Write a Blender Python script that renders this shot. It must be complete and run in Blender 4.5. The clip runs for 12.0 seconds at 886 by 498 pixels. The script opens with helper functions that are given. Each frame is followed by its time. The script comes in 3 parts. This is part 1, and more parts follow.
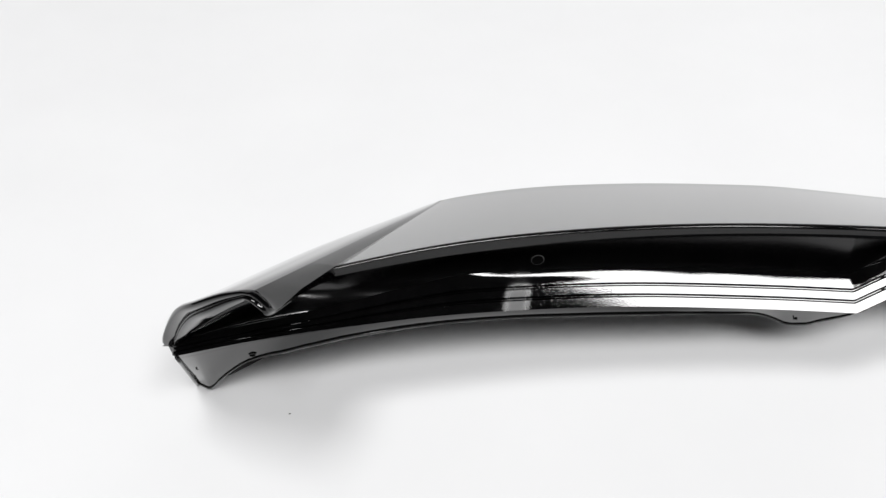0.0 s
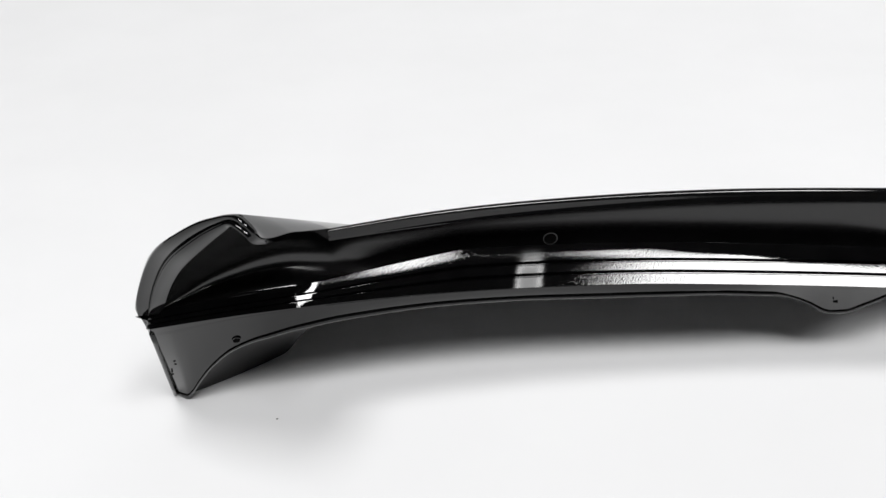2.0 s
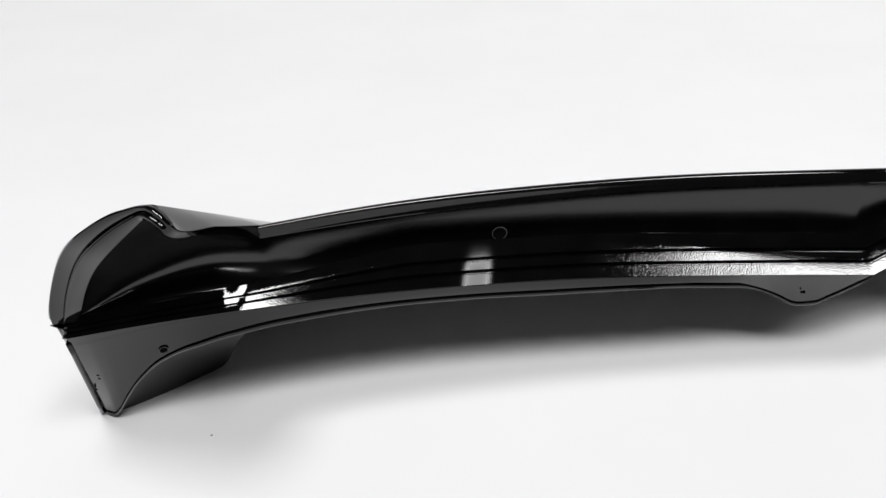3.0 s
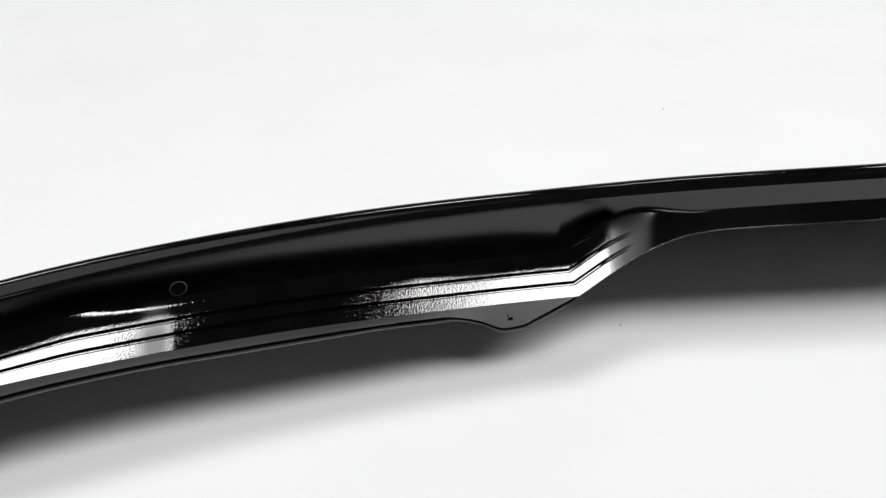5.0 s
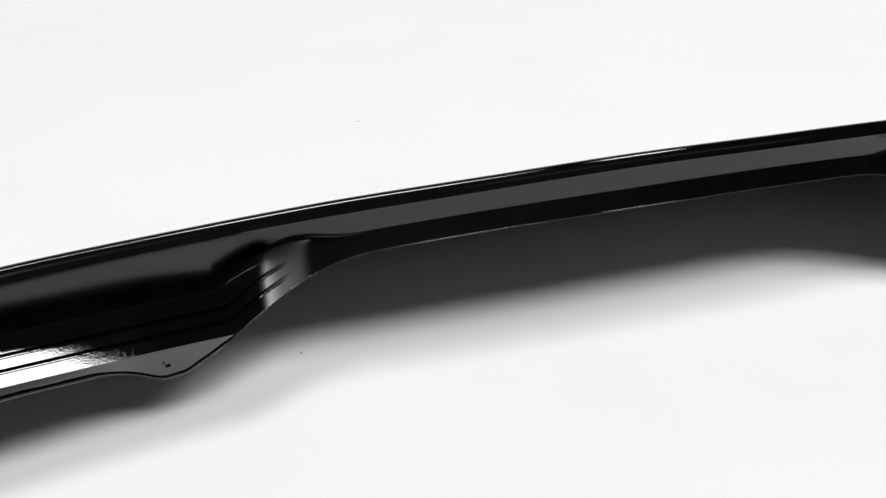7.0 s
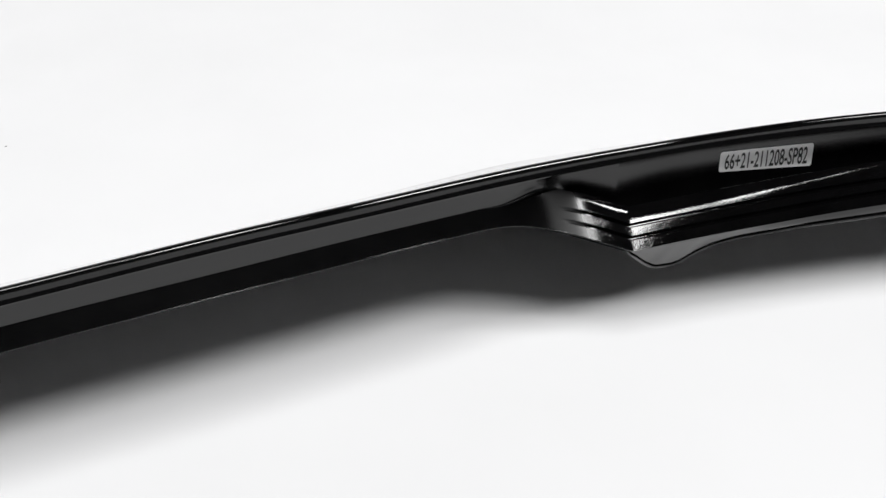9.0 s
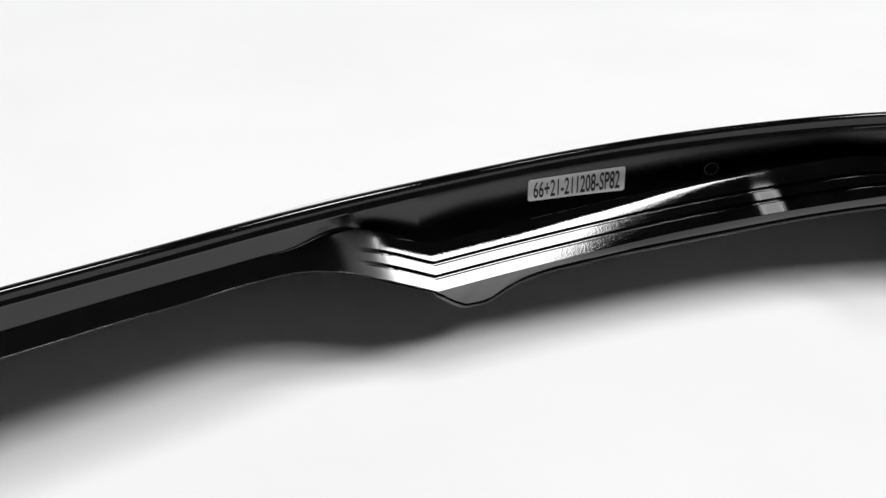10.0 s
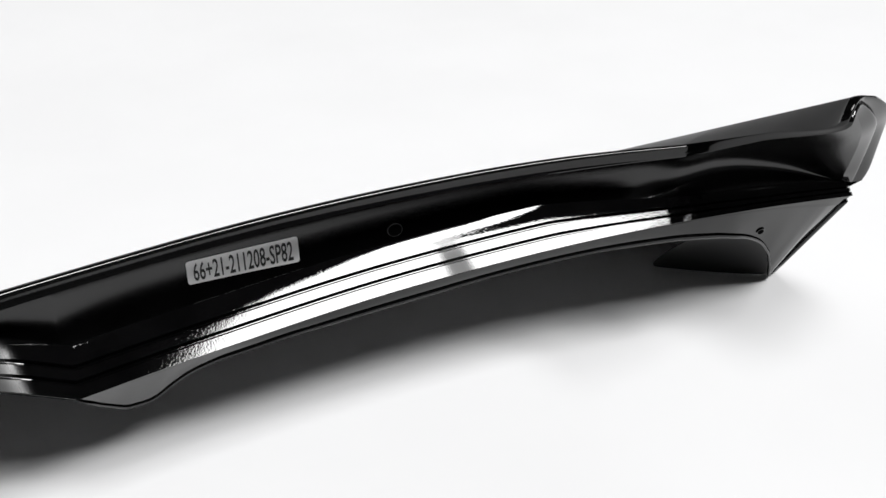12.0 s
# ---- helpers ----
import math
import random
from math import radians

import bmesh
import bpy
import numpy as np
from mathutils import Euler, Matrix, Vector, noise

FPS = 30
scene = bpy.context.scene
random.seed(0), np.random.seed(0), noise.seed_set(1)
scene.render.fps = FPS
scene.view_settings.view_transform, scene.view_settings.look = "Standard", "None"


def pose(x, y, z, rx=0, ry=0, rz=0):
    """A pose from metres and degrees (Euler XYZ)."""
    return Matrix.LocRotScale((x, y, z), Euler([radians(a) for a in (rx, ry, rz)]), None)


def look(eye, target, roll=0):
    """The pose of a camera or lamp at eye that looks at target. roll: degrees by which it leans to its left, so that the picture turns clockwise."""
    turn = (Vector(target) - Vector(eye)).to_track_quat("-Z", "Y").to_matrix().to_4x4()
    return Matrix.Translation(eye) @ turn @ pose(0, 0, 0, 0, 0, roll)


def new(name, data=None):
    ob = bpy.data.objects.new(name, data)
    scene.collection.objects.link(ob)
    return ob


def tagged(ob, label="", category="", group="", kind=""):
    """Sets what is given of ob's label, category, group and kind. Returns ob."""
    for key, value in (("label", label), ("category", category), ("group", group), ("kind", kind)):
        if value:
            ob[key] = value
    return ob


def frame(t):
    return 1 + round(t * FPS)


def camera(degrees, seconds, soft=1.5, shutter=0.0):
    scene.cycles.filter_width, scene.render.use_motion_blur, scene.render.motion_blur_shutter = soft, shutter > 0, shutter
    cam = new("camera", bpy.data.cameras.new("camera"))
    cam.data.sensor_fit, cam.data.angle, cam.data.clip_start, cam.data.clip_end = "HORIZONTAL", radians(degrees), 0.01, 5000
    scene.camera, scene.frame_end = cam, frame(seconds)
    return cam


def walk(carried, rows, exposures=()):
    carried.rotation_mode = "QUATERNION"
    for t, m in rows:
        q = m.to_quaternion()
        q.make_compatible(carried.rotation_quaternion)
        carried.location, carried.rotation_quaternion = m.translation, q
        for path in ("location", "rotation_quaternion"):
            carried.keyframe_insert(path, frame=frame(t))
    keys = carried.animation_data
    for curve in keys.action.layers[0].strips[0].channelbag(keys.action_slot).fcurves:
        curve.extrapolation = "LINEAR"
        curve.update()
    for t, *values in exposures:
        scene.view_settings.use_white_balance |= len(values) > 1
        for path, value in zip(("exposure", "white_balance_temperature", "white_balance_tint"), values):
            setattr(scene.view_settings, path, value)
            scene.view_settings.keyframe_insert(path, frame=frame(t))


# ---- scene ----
# ---------------------------------------------------------------- camera
cam = camera(43.73, 12.0, soft=1.5)
PATH = [
    (0.0, (-0.3265, -0.4825, 0.5145), (-0.4761, 0.0576, 0.0952), -2.90),
    (0.5, (-0.3218, -0.4971, 0.4736), (-0.4793, 0.0637, 0.0855), -2.78),
    (1.0, (-0.3218, -0.5015, 0.4397), (-0.4855, 0.0766, 0.0806), -2.90),
    (1.5, (-0.3267, -0.5090, 0.4067), (-0.4893, 0.0855, 0.0749), -2.90),
    (2.0, (-0.3310, -0.5053, 0.3706), (-0.4906, 0.1013, 0.0598), -3.01),
    (2.5, (-0.3295, -0.4939, 0.3438), (-0.4833, 0.1214, 0.0477), -3.33),
    (2.7, (-0.3243, -0.4870, 0.3341), (-0.4764, 0.1309, 0.0422), -3.60),
    (4.3, (-0.3243, -0.4245, 0.3425), (-0.3567, 0.2023, 0.0325), -2.12),
    (4.5, (-0.3221, -0.4192, 0.3414), (-0.3354, 0.2081, 0.0310), -2.11),
    (5.0, (-0.3127, -0.4050, 0.3430), (-0.2816, 0.2183, 0.0251), -1.72),
    (5.5, (-0.3022, -0.3892, 0.3420), (-0.2278, 0.2295, 0.0213), -1.41),
    (6.0, (-0.2891, -0.3877, 0.3387), (-0.1816, 0.2274, 0.0200), -1.45),
    (6.5, (-0.2702, -0.4009, 0.3435), (-0.1330, 0.2091, 0.0275), -1.80),
    (7.0, (-0.2454, -0.3960, 0.3469), (-0.0778, 0.2059, 0.0264), -1.81),
    (7.2, (-0.2324, -0.3968, 0.3501), (-0.0542, 0.2015, 0.0286), -1.83),
    (8.8, (-0.0914, -0.3392, 0.3709), (0.1448, 0.2118, 0.0095), -1.31),
    (9.0, (-0.0814, -0.3355, 0.3737), (0.1674, 0.2089, 0.0108), -1.20),
    (9.5, (-0.0515, -0.3209, 0.3650), (0.2344, 0.2083, 0.0070), -0.65),
    (10.0, (-0.0233, -0.3138, 0.3535), (0.2991, 0.2014, 0.0061), -0.40),
    (10.5, (-0.0043, -0.3156, 0.3519), (0.3469, 0.1823, 0.0073), -0.19),
    (11.0, (0.0157, -0.3190, 0.3513), (0.3919, 0.1646, 0.0128), -0.25),
    (11.5, (0.0456, -0.3250, 0.3534), (0.4378, 0.1486, 0.0189), -0.55),
    (12.0, (0.0857, -0.3260, 0.3501), (0.4846, 0.1429, 0.0168), -1.32),
]
walk(cam, [(t, look(eye, target, roll)) for t, eye, target, roll in PATH])

# ---------------------------------------------------------------- world and lamps
world = bpy.data.worlds.new("studio")
scene.world = world
world.use_nodes = True
world.node_tree.nodes["Background"].inputs[0].default_value = (0.9, 0.95, 1.0, 1)
world.node_tree.nodes["Background"].inputs[1].default_value = 0.02


def softbox(name, eye, target, width, height, watts, roll=0):
    """A rectangular studio softbox."""
    lamp = bpy.data.lights.new(name, "AREA")
    lamp.shape, lamp.size, lamp.size_y = "RECTANGLE", width, height
    lamp.energy = watts
    ob = new(name, lamp)
    ob.matrix_world = look(eye, target) @ Matrix.Rotation(radians(roll), 4, "Z")
    return ob


def lamp_place(azimuth, height, far):
    a, h = radians(azimuth), radians(height)
    return (far * math.cos(h) * math.sin(a), 0.1 - far * math.cos(h) * math.cos(a), far * math.sin(h))


softbox("key_softbox", lamp_place(14.8, 51.7, 9.1), (0, 0.1, 0), 2.14, 1.69, 430, roll=51.7)
softbox("side_softbox", lamp_place(38.6, 48.6, 9.1), (0, 0.1, 0), 1.06, 2.79, 352, roll=-37.6)
softbox("overhead_softbox", lamp_place(-20, 72, 9), (0, 0.1, 0), 2.4, 2.8, 345)
scene.view_settings.exposure = -0.06


# ---------------------------------------------------------------- materials
def nodes_of(name):
    m = bpy.data.materials.new(name)
    m.use_nodes = True
    t = m.node_tree
    return m, t, t.nodes["Principled BSDF"]


def noise_node(tree, scale, detail=3.0, rough=0.5):
    n = tree.nodes.new("ShaderNodeTexNoise")
    n.inputs["Scale"].default_value, n.inputs["Detail"].default_value, n.inputs["Roughness"].default_value = scale, detail, rough
    c = tree.nodes.new("ShaderNodeTexCoord")
    tree.links.new(c.outputs["Object"], n.inputs["Vector"])
    return n


def ramp(tree, source, a, b, low=0.35, high=0.65):
    r = tree.nodes.new("ShaderNodeValToRGB")
    r.color_ramp.elements[0].position, r.color_ramp.elements[0].color = low, (*a, 1)
    r.color_ramp.elements[1].position, r.color_ramp.elements[1].color = high, (*b, 1)
    tree.links.new(source, r.inputs["Fac"])
    return r


def bump(tree, bsdf, source, strength, distance):
    b = tree.nodes.new("ShaderNodeBump")
    b.inputs["Strength"].default_value, b.inputs["Distance"].default_value = strength, distance
    tree.links.new(source, b.inputs["Height"])
    tree.links.new(b.outputs["Normal"], bsdf.inputs["Normal"])
    return b


def gloss_black(name, rubbed, rough=0.02):
    m, t, b = nodes_of(name)
    n = noise_node(t, 60, 2)
    r = ramp(t, n.outputs["Fac"], (0.0010, 0.0010, 0.0011), (0.002, 0.002, 0.0021))
    t.links.new(r.outputs["Color"], b.inputs["Base Color"])
    b.inputs["IOR"].default_value = 1.47
    b.inputs["Roughness"].default_value = rough
    peel = noise_node(t, 1250, 1.0)
    bump(t, b, peel.outputs["Fac"], 0.030, 0.0003)
    if not rubbed:
        return m
    # dull rubbed patch beside each screw hole
    c = t.nodes.new("ShaderNodeTexCoord")
    xyz = t.nodes.new("ShaderNodeSeparateXYZ")
    t.links.new(c.outputs["Object"], xyz.inputs[0])
    away = t.nodes.new("ShaderNodeMath")
    away.operation = "ABSOLUTE"
    shift = t.nodes.new("ShaderNodeMath")
    shift.inputs[1].default_value = 0.009
    t.links.new(xyz.outputs["X"], shift.inputs[0])
    t.links.new(shift.outputs[0], away.inputs[0])
    off = t.nodes.new("ShaderNodeMath")
    off.operation, off.inputs[1].default_value = "SUBTRACT", 0.415
    t.links.new(away.outputs[0], off.inputs[0])
    gap = t.nodes.new("ShaderNodeMath")
    gap.operation = "ABSOLUTE"
    t.links.new(off.outputs[0], gap.inputs[0])
    dull = t.nodes.new("ShaderNodeMapRange")
    dull.interpolation_type = "SMOOTHSTEP"
    for key, v in (("From Min", 0.002), ("From Max", 0.010), ("To Min", 0.34), ("To Max", 0.0)):
        dull.inputs[key].default_value = v
    t.links.new(gap.outputs[0], dull.inputs["Value"])
    low = t.nodes.new("ShaderNodeMapRange")
    low.interpolation_type = "SMOOTHSTEP"
    for key, v in (("From Min", 0.082), ("From Max", 0.090), ("To Min", 1.0), ("To Max", 0.15)):
        low.inputs[key].default_value = v
    t.links.new(xyz.outputs["Z"], low.inputs["Value"])
    total = t.nodes.new("ShaderNodeMath")
    total.operation, total.inputs[2].default_value = "MULTIPLY_ADD", 0.02
    t.links.new(dull.outputs["Result"], total.inputs[0])
    t.links.new(low.outputs["Result"], total.inputs[1])
    # extra roughness beside each tab, added to blur out a stray lamp reflection
    middle = t.nodes.new("ShaderNodeMath")
    middle.operation = "ABSOLUTE"
    t.links.new(xyz.outputs["X"], middle.inputs[0])
    apart = t.nodes.new("ShaderNodeMath")
    apart.operation, apart.inputs[1].default_value = "SUBTRACT", 0.189
    t.links.new(middle.outputs[0], apart.inputs[0])
    gap_two = t.nodes.new("ShaderNodeMath")
    gap_two.operation = "ABSOLUTE"
    t.links.new(apart.outputs[0], gap_two.inputs[0])
    reflection_blur = t.nodes.new("ShaderNodeMapRange")
    reflection_blur.interpolation_type = "SMOOTHSTEP"
    for key, v in (("From Min", 0.003), ("From Max", 0.018), ("To Min", 0.50), ("To Max", 0.0)):
        reflection_blur.inputs[key].default_value = v
    t.links.new(gap_two.outputs[0], reflection_blur.inputs["Value"])
    both = t.nodes.new("ShaderNodeMath")
    t.links.new(total.outputs[0], both.inputs[0])
    t.links.new(reflection_blur.outputs["Result"], both.inputs[1])
    t.links.new(both.outputs[0], b.inputs["Roughness"])
    return m


def plain(name, colour, rough, scale=200.0, spread=0.08, relief=0.0):
    m, t, b = nodes_of(name)
    n = noise_node(t, scale, 4)
    r = ramp(t, n.outputs["Fac"], tuple(v * (1 - spread) for v in colour), tuple(min(1, v * (1 + spread)) for v in colour))
    t.links.new(r.outputs["Color"], b.inputs["Base Color"])
    b.inputs["Roughness"].default_value = rough
    if relief:
        bump(t, b, n.outputs["Fac"], 0.3, relief)
    return m


LACQUER = gloss_black("gloss_black_lacquer", False)
RUBBED = gloss_black("rubbed_black_lacquer", True)
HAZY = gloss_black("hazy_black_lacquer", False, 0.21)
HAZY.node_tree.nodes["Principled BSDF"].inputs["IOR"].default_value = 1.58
PAPER = plain("white_paper", (0.83, 0.83, 0.835), 0.85, 6.0, 0.012)
DARK_WALL = plain("grey_studio_paint", (0.10, 0.10, 0.103), 0.9, 3.0, 0.1)
# near-black stand-in for the shadow under the foot's arch
SHADED_INSIDE = plain("shaded_foot_inside", (0.006, 0.006, 0.0062), 0.55, 90.0, 0.15)
LABEL = plain("silver_label", (0.82, 0.82, 0.82), 0.45, 300.0, 0.03)
INK = plain("label_ink", (0.03, 0.03, 0.03), 0.6)
# black for the shade inside the holes, and for the small moulding marks
HOLE_SHADE_AND_MARKS = plain("hole_shade_and_mark_black", (0.004, 0.004, 0.004), 0.9)
HOLE_SHADE_AND_MARKS.node_tree.nodes["Principled BSDF"].inputs["Specular IOR Level"].default_value = 0.0
PLASTIC_AND_GLINT = plain("bare_plastic_and_rim_glint", (0.09, 0.09, 0.09), 0.7, 120.0, 0.1)
DUST = plain("dust", (0.06, 0.055, 0.05), 0.9)


# ---------------------------------------------------------------- mesh helpers
def part(name, bm, material, parent=None, label="", smooth=True):
    """Links a bmesh as one mesh object under a thing or a part."""
    me = bpy.data.meshes.new(name)
    bm.normal_update()
    bm.to_mesh(me)
    bm.free()
    for p in me.polygons:
        p.use_smooth = smooth
    me.materials.append(material)
    ob = new(name, me)
    if parent is not None:
        ob.parent = parent
    if label:
        ob["label"] = label
    return ob


def grid_mesh(rows):
    bm = bmesh.new()
    vs = [[bm.verts.new(p) for p in row] for row in rows]
    for a, b in zip(vs, vs[1:]):
        for i in range(len(a) - 1):
            bm.faces.new((a[i], a[i + 1], b[i + 1], b[i]))
    return bm


# ---------------------------------------------------------------- studio
def studio():
    # seamless paper, swept up behind
    profile = [(y, 0.0) for y in (-2.2, -1.2, -0.6, 0.0, 0.6)]
    for k in range(1, 13):
        a = k / 12 * radians(20)
        profile.append((0.6 + 6.0 * math.sin(a), 6.0 - 6.0 * math.cos(a)))
    y0, z0 = profile[-1]
    for k in range(1, 13):
        a = radians(20 + 68 * k / 12)
        profile.append((y0 + 1.5 * (math.sin(a) - math.sin(radians(20))), z0 + 1.5 * (math.cos(radians(20)) - math.cos(a))))
    profile.append((profile[-1][0] + 0.04, 3.0))
    rows = [[(x, y, z) for y, z in profile] for x in np.linspace(-3.5, 3.5, 15)]
    bm = grid_mesh(rows)
    bmesh.ops.recalc_face_normals(bm, faces=bm.faces)
    if sum(f.normal.z for f in bm.faces) < 0:
        bmesh.ops.reverse_faces(bm, faces=bm.faces)
    tagged(part("backdrop", bm, PAPER), "wide sheet of seamless white paper under the spoiler", "backdrop", kind="structure")

    def slab(name, x0, x1, y0, y1, z0, z1, label):
        b = bmesh.new()
        bmesh.ops.create_cube(b, size=1, matrix=Matrix.LocRotScale(((x0 + x1) / 2, (y0 + y1) / 2, (z0 + z1) / 2), None, (x1 - x0, y1 - y0, z1 - z0)))
        tagged(part(name, b, DARK_WALL, smooth=False), label, name.split("_")[0], kind="structure")

    slab("floor", -9, 9, -9, 9, -0.12, -0.02, "grey concrete studio floor under the paper")
    slab("wall_south", -9, 9, -9.1, -9, -0.02, 10, "grey painted studio wall")
    slab("wall_north", -9, 9, 9, 9.1, -0.02, 10, "grey painted studio wall")
    slab("wall_west", -9.1, -9, -9, 9, -0.02, 10, "grey painted studio wall")
    slab("wall_east", 9, 9.1, -9, 9, -0.02, 10, "grey painted studio wall")
    slab("ceiling", -9.1, 9.1, -9.1, 9.1, 10, 10.1, "grey painted studio ceiling")


studio()

# ---------------------------------------------------------------- the spoiler's guide curves
# (distance from the middle, y, z)
RIDGE = [(0.0, 0.1013, 0.1213), (0.08, 0.1020, 0.1200), (0.16, 0.1025, 0.1186), (0.24, 0.0965, 0.1176), (0.32, 0.0800, 0.1197), (0.40, 0.0565, 0.1208), (0.48, 0.0217, 0.1219), (0.5246, -0.0047, 0.1221)]
BAND = [(0.0, 0.0970, 0.1148), (0.08, 0.0977, 0.1135), (0.16, 0.0980, 0.1121), (0.24, 0.0922, 0.1115), (0.32, 0.0757, 0.1133), (0.40, 0.0525, 0.1141), (0.48, 0.0182, 0.1154), (0.5246, -0.0073, 0.1165)]
EAVE = [(0.0, 0.1000, 0.1115), (0.16, 0.1015, 0.1085), (0.24, 0.0975, 0.1072), (0.32, 0.0830, 0.1085), (0.40, 0.0605, 0.1095), (0.48, 0.0265, 0.1105), (0.5246, -0.0018, 0.1112)]
WALL_TOP = [(0.0, 0.1015, 0.1080), (0.10, 0.1030, 0.1070), (0.15, 0.1050, 0.1055), (0.185, 0.1065, 0.1030), (0.203, 0.1056, 0.1030), (0.25, 0.1005, 0.1050), (0.32, 0.0893, 0.1058), (0.42, 0.0653, 0.1068), (0.48, 0.0412, 0.1072), (0.5246, 0.0165, 0.1075)]
CREASE = [(0.0, 0.0978, 0.0908), (0.07, 0.0992, 0.0900), (0.13, 0.1008, 0.0883), (0.158, 0.1018, 0.0855), (0.185, 0.0970, 0.0777), (0.203, 0.0887, 0.0713), (0.220, 0.0795, 0.0650)]
CREASE_OUTER = [(0.220, 0.0795, 0.0650), (0.26, 0.0726, 0.0669), (0.30, 0.0645, 0.0689), (0.36, 0.0498, 0.0725), (0.42, 0.0311, 0.0755), (0.48, 0.0086, 0.0782), (0.54, -0.0188, 0.0804), (0.58, -0.0392, 0.0815), (0.62, -0.0628, 0.0827)]
LOWER = [(0.0, 0.0996, 0.0902), (0.08, 0.1012, 0.0893), (0.13, 0.1028, 0.0876), (0.158, 0.1036, 0.0846), (0.185, 0.1006, 0.0750), (0.203, 0.0915, 0.0687), (0.2185, 0.0838, 0.0630), (0.2225, 0.0850, 0.0585), (0.2440, 0.0944, 0.0392), (0.2460, 0.0944, 0.0382), (0.2555, 0.0935, 0.0373),
         (0.2580, 0.0926, 0.0380), (0.268, 0.0885, 0.0448), (0.275, 0.0855, 0.0490), (0.29, 0.0736, 0.0574), (0.33, 0.0600, 0.0621), (0.38, 0.0475, 0.0630), (0.43, 0.0322, 0.0655), (0.48, 0.0131, 0.0672), (0.52, -0.0040, 0.0660), (0.545, -0.0145, 0.0632), (0.565, -0.0195, 0.0580), (0.585, -0.0190, 0.0480), (0.600, -0.0168, 0.0345), (0.612, -0.0120, 0.0200), (0.621, -0.0072, 0.0080), (0.627, -0.0042, 0.0026), (0.636, 0.0, 0.0012)]
FRONT = [(0.0, 0.304, 0.0045), (0.15, 0.305, 0.0045), (0.25, 0.307, 0.0045), (0.32, 0.300, 0.0045), (0.43, 0.278, 0.0045), (0.518, 0.243, 0.0045), (0.55, 0.215, 0.0045), (0.58, 0.175, 0.0045), (0.60, 0.140, 0.0045), (0.62, 0.090, 0.0045), (0.636, 0.050, 0.0045)]
# outer end of the wing: rear rim, then the matching places on the other curves
WING_RIM = [(0.5246, -0.0047, 0.1221), (0.5262, -0.0490, 0.1410), (0.5270, -0.0885, 0.1595), (0.5360, -0.0866, 0.1672), (0.5502, -0.0862, 0.1642), (0.5725, -0.0825, 0.1518), (0.5900, -0.0733, 0.1370), (0.6068, -0.0625, 0.1110), (0.6145, -0.0570, 0.0945), (0.6150, -0.0560, 0.0890)]
WING_RAIL = [(0.5246, -0.0064, 0.1158), (0.5270, -0.0493, 0.1374), (0.5300, -0.0925, 0.1575), (0.5385, -0.0890, 0.1615), (0.5475, -0.0855, 0.1565), (0.5645, -0.0815, 0.1430), (0.5800, -0.0730, 0.1285), (0.5950, -0.0620, 0.1084), (0.6020, -0.0560, 0.0967), (0.6080, -0.0525, 0.0893)]
WING_EAVE = [(0.5246, -0.0020, 0.1118), (0.534, -0.0080, 0.1118), (0.545, -0.0150, 0.1115), (0.549, -0.0175, 0.1112), (0.558, -0.0225, 0.1100), (0.572, -0.0300, 0.1070), (0.588, -0.0360, 0.1012), (0.598, -0.0440, 0.0975), (0.605, -0.0470, 0.0925), (0.6105, -0.0510, 0.0880)]
WING_STRIP = [0.0147, 0.0135, 0.0125, 0.0120, 0.0112, 0.0105, 0.0100, 0.0095, 0.0092, 0.0090]
WING_WALL = [(0.5246, 0.0165, 0.1075), (0.534, 0.0120, 0.1070), (0.545, 0.0072, 0.1062), (0.549, 0.0053, 0.1058), (0.560, -0.0002, 0.1040), (0.576, -0.0120, 0.1010), (0.590, -0.0240, 0.0965), (0.600, -0.0370, 0.0930), (0.606, -0.0440, 0.0900), (0.611, -0.0508, 0.0877)]
WING_CREASE_X = [0.5246, 0.534, 0.545, 0.549, 0.557, 0.573, 0.587, 0.599, 0.606, 0.6105]
WING_LOWER_X = [0.5246, 0.538, 0.553, 0.558, 0.568, 0.588, 0.606, 0.621, 0.631, 0.636]
WING_FRONT_X = [0.5246, 0.526, 0.5275, 0.528, 0.555, 0.580, 0.600, 0.617, 0.628, 0.636]
WING_CROWN = [0.0, 0.0, 0.0, 0.0, 0.002, 0.005, 0.006, 0.005, 0.004, 0.003]


def spline(knots, s):
    """Smooth curve through (parameter, values...) at s."""
    k = [r[0] for r in knots]
    s = min(max(s, k[0]), k[-1])
    i = max(0, min(len(k) - 2, next((j for j in range(len(k) - 1) if s <= k[j + 1]), len(k) - 2)))

    def slope(j, d):
        if j == 0:
            return (knots[1][d] - knots[0][d]) / (k[1] - k[0]) if k[0] > 0 else 0.0
        if j == len(k) - 1:
            return (knots[j][d] - knots[j - 1][d]) / (k[j] - k[j - 1])
        a = (knots[j][d] - knots[j - 1][d]) / (k[j] - k[j - 1])
        b = (knots[j + 1][d] - knots[j][d]) / (k[j + 1] - k[j])
        return 0.0 if a * b <= 0 else 2 * a * b / (a + b)

    h = k[i + 1] - k[i]
    u = (s - k[i]) / h
    out = []
    for d in range(1, len(knots[0])):
        p, q, m, n = knots[i][d], knots[i + 1][d], slope(i, d), slope(i + 1, d)
        out.append((2 * u**3 - 3 * u**2 + 1) * p + (u**3 - 2 * u**2 + u) * h * m + (3 * u**2 - 2 * u**3) * q + (u**3 - u**2) * h * n)
    return out


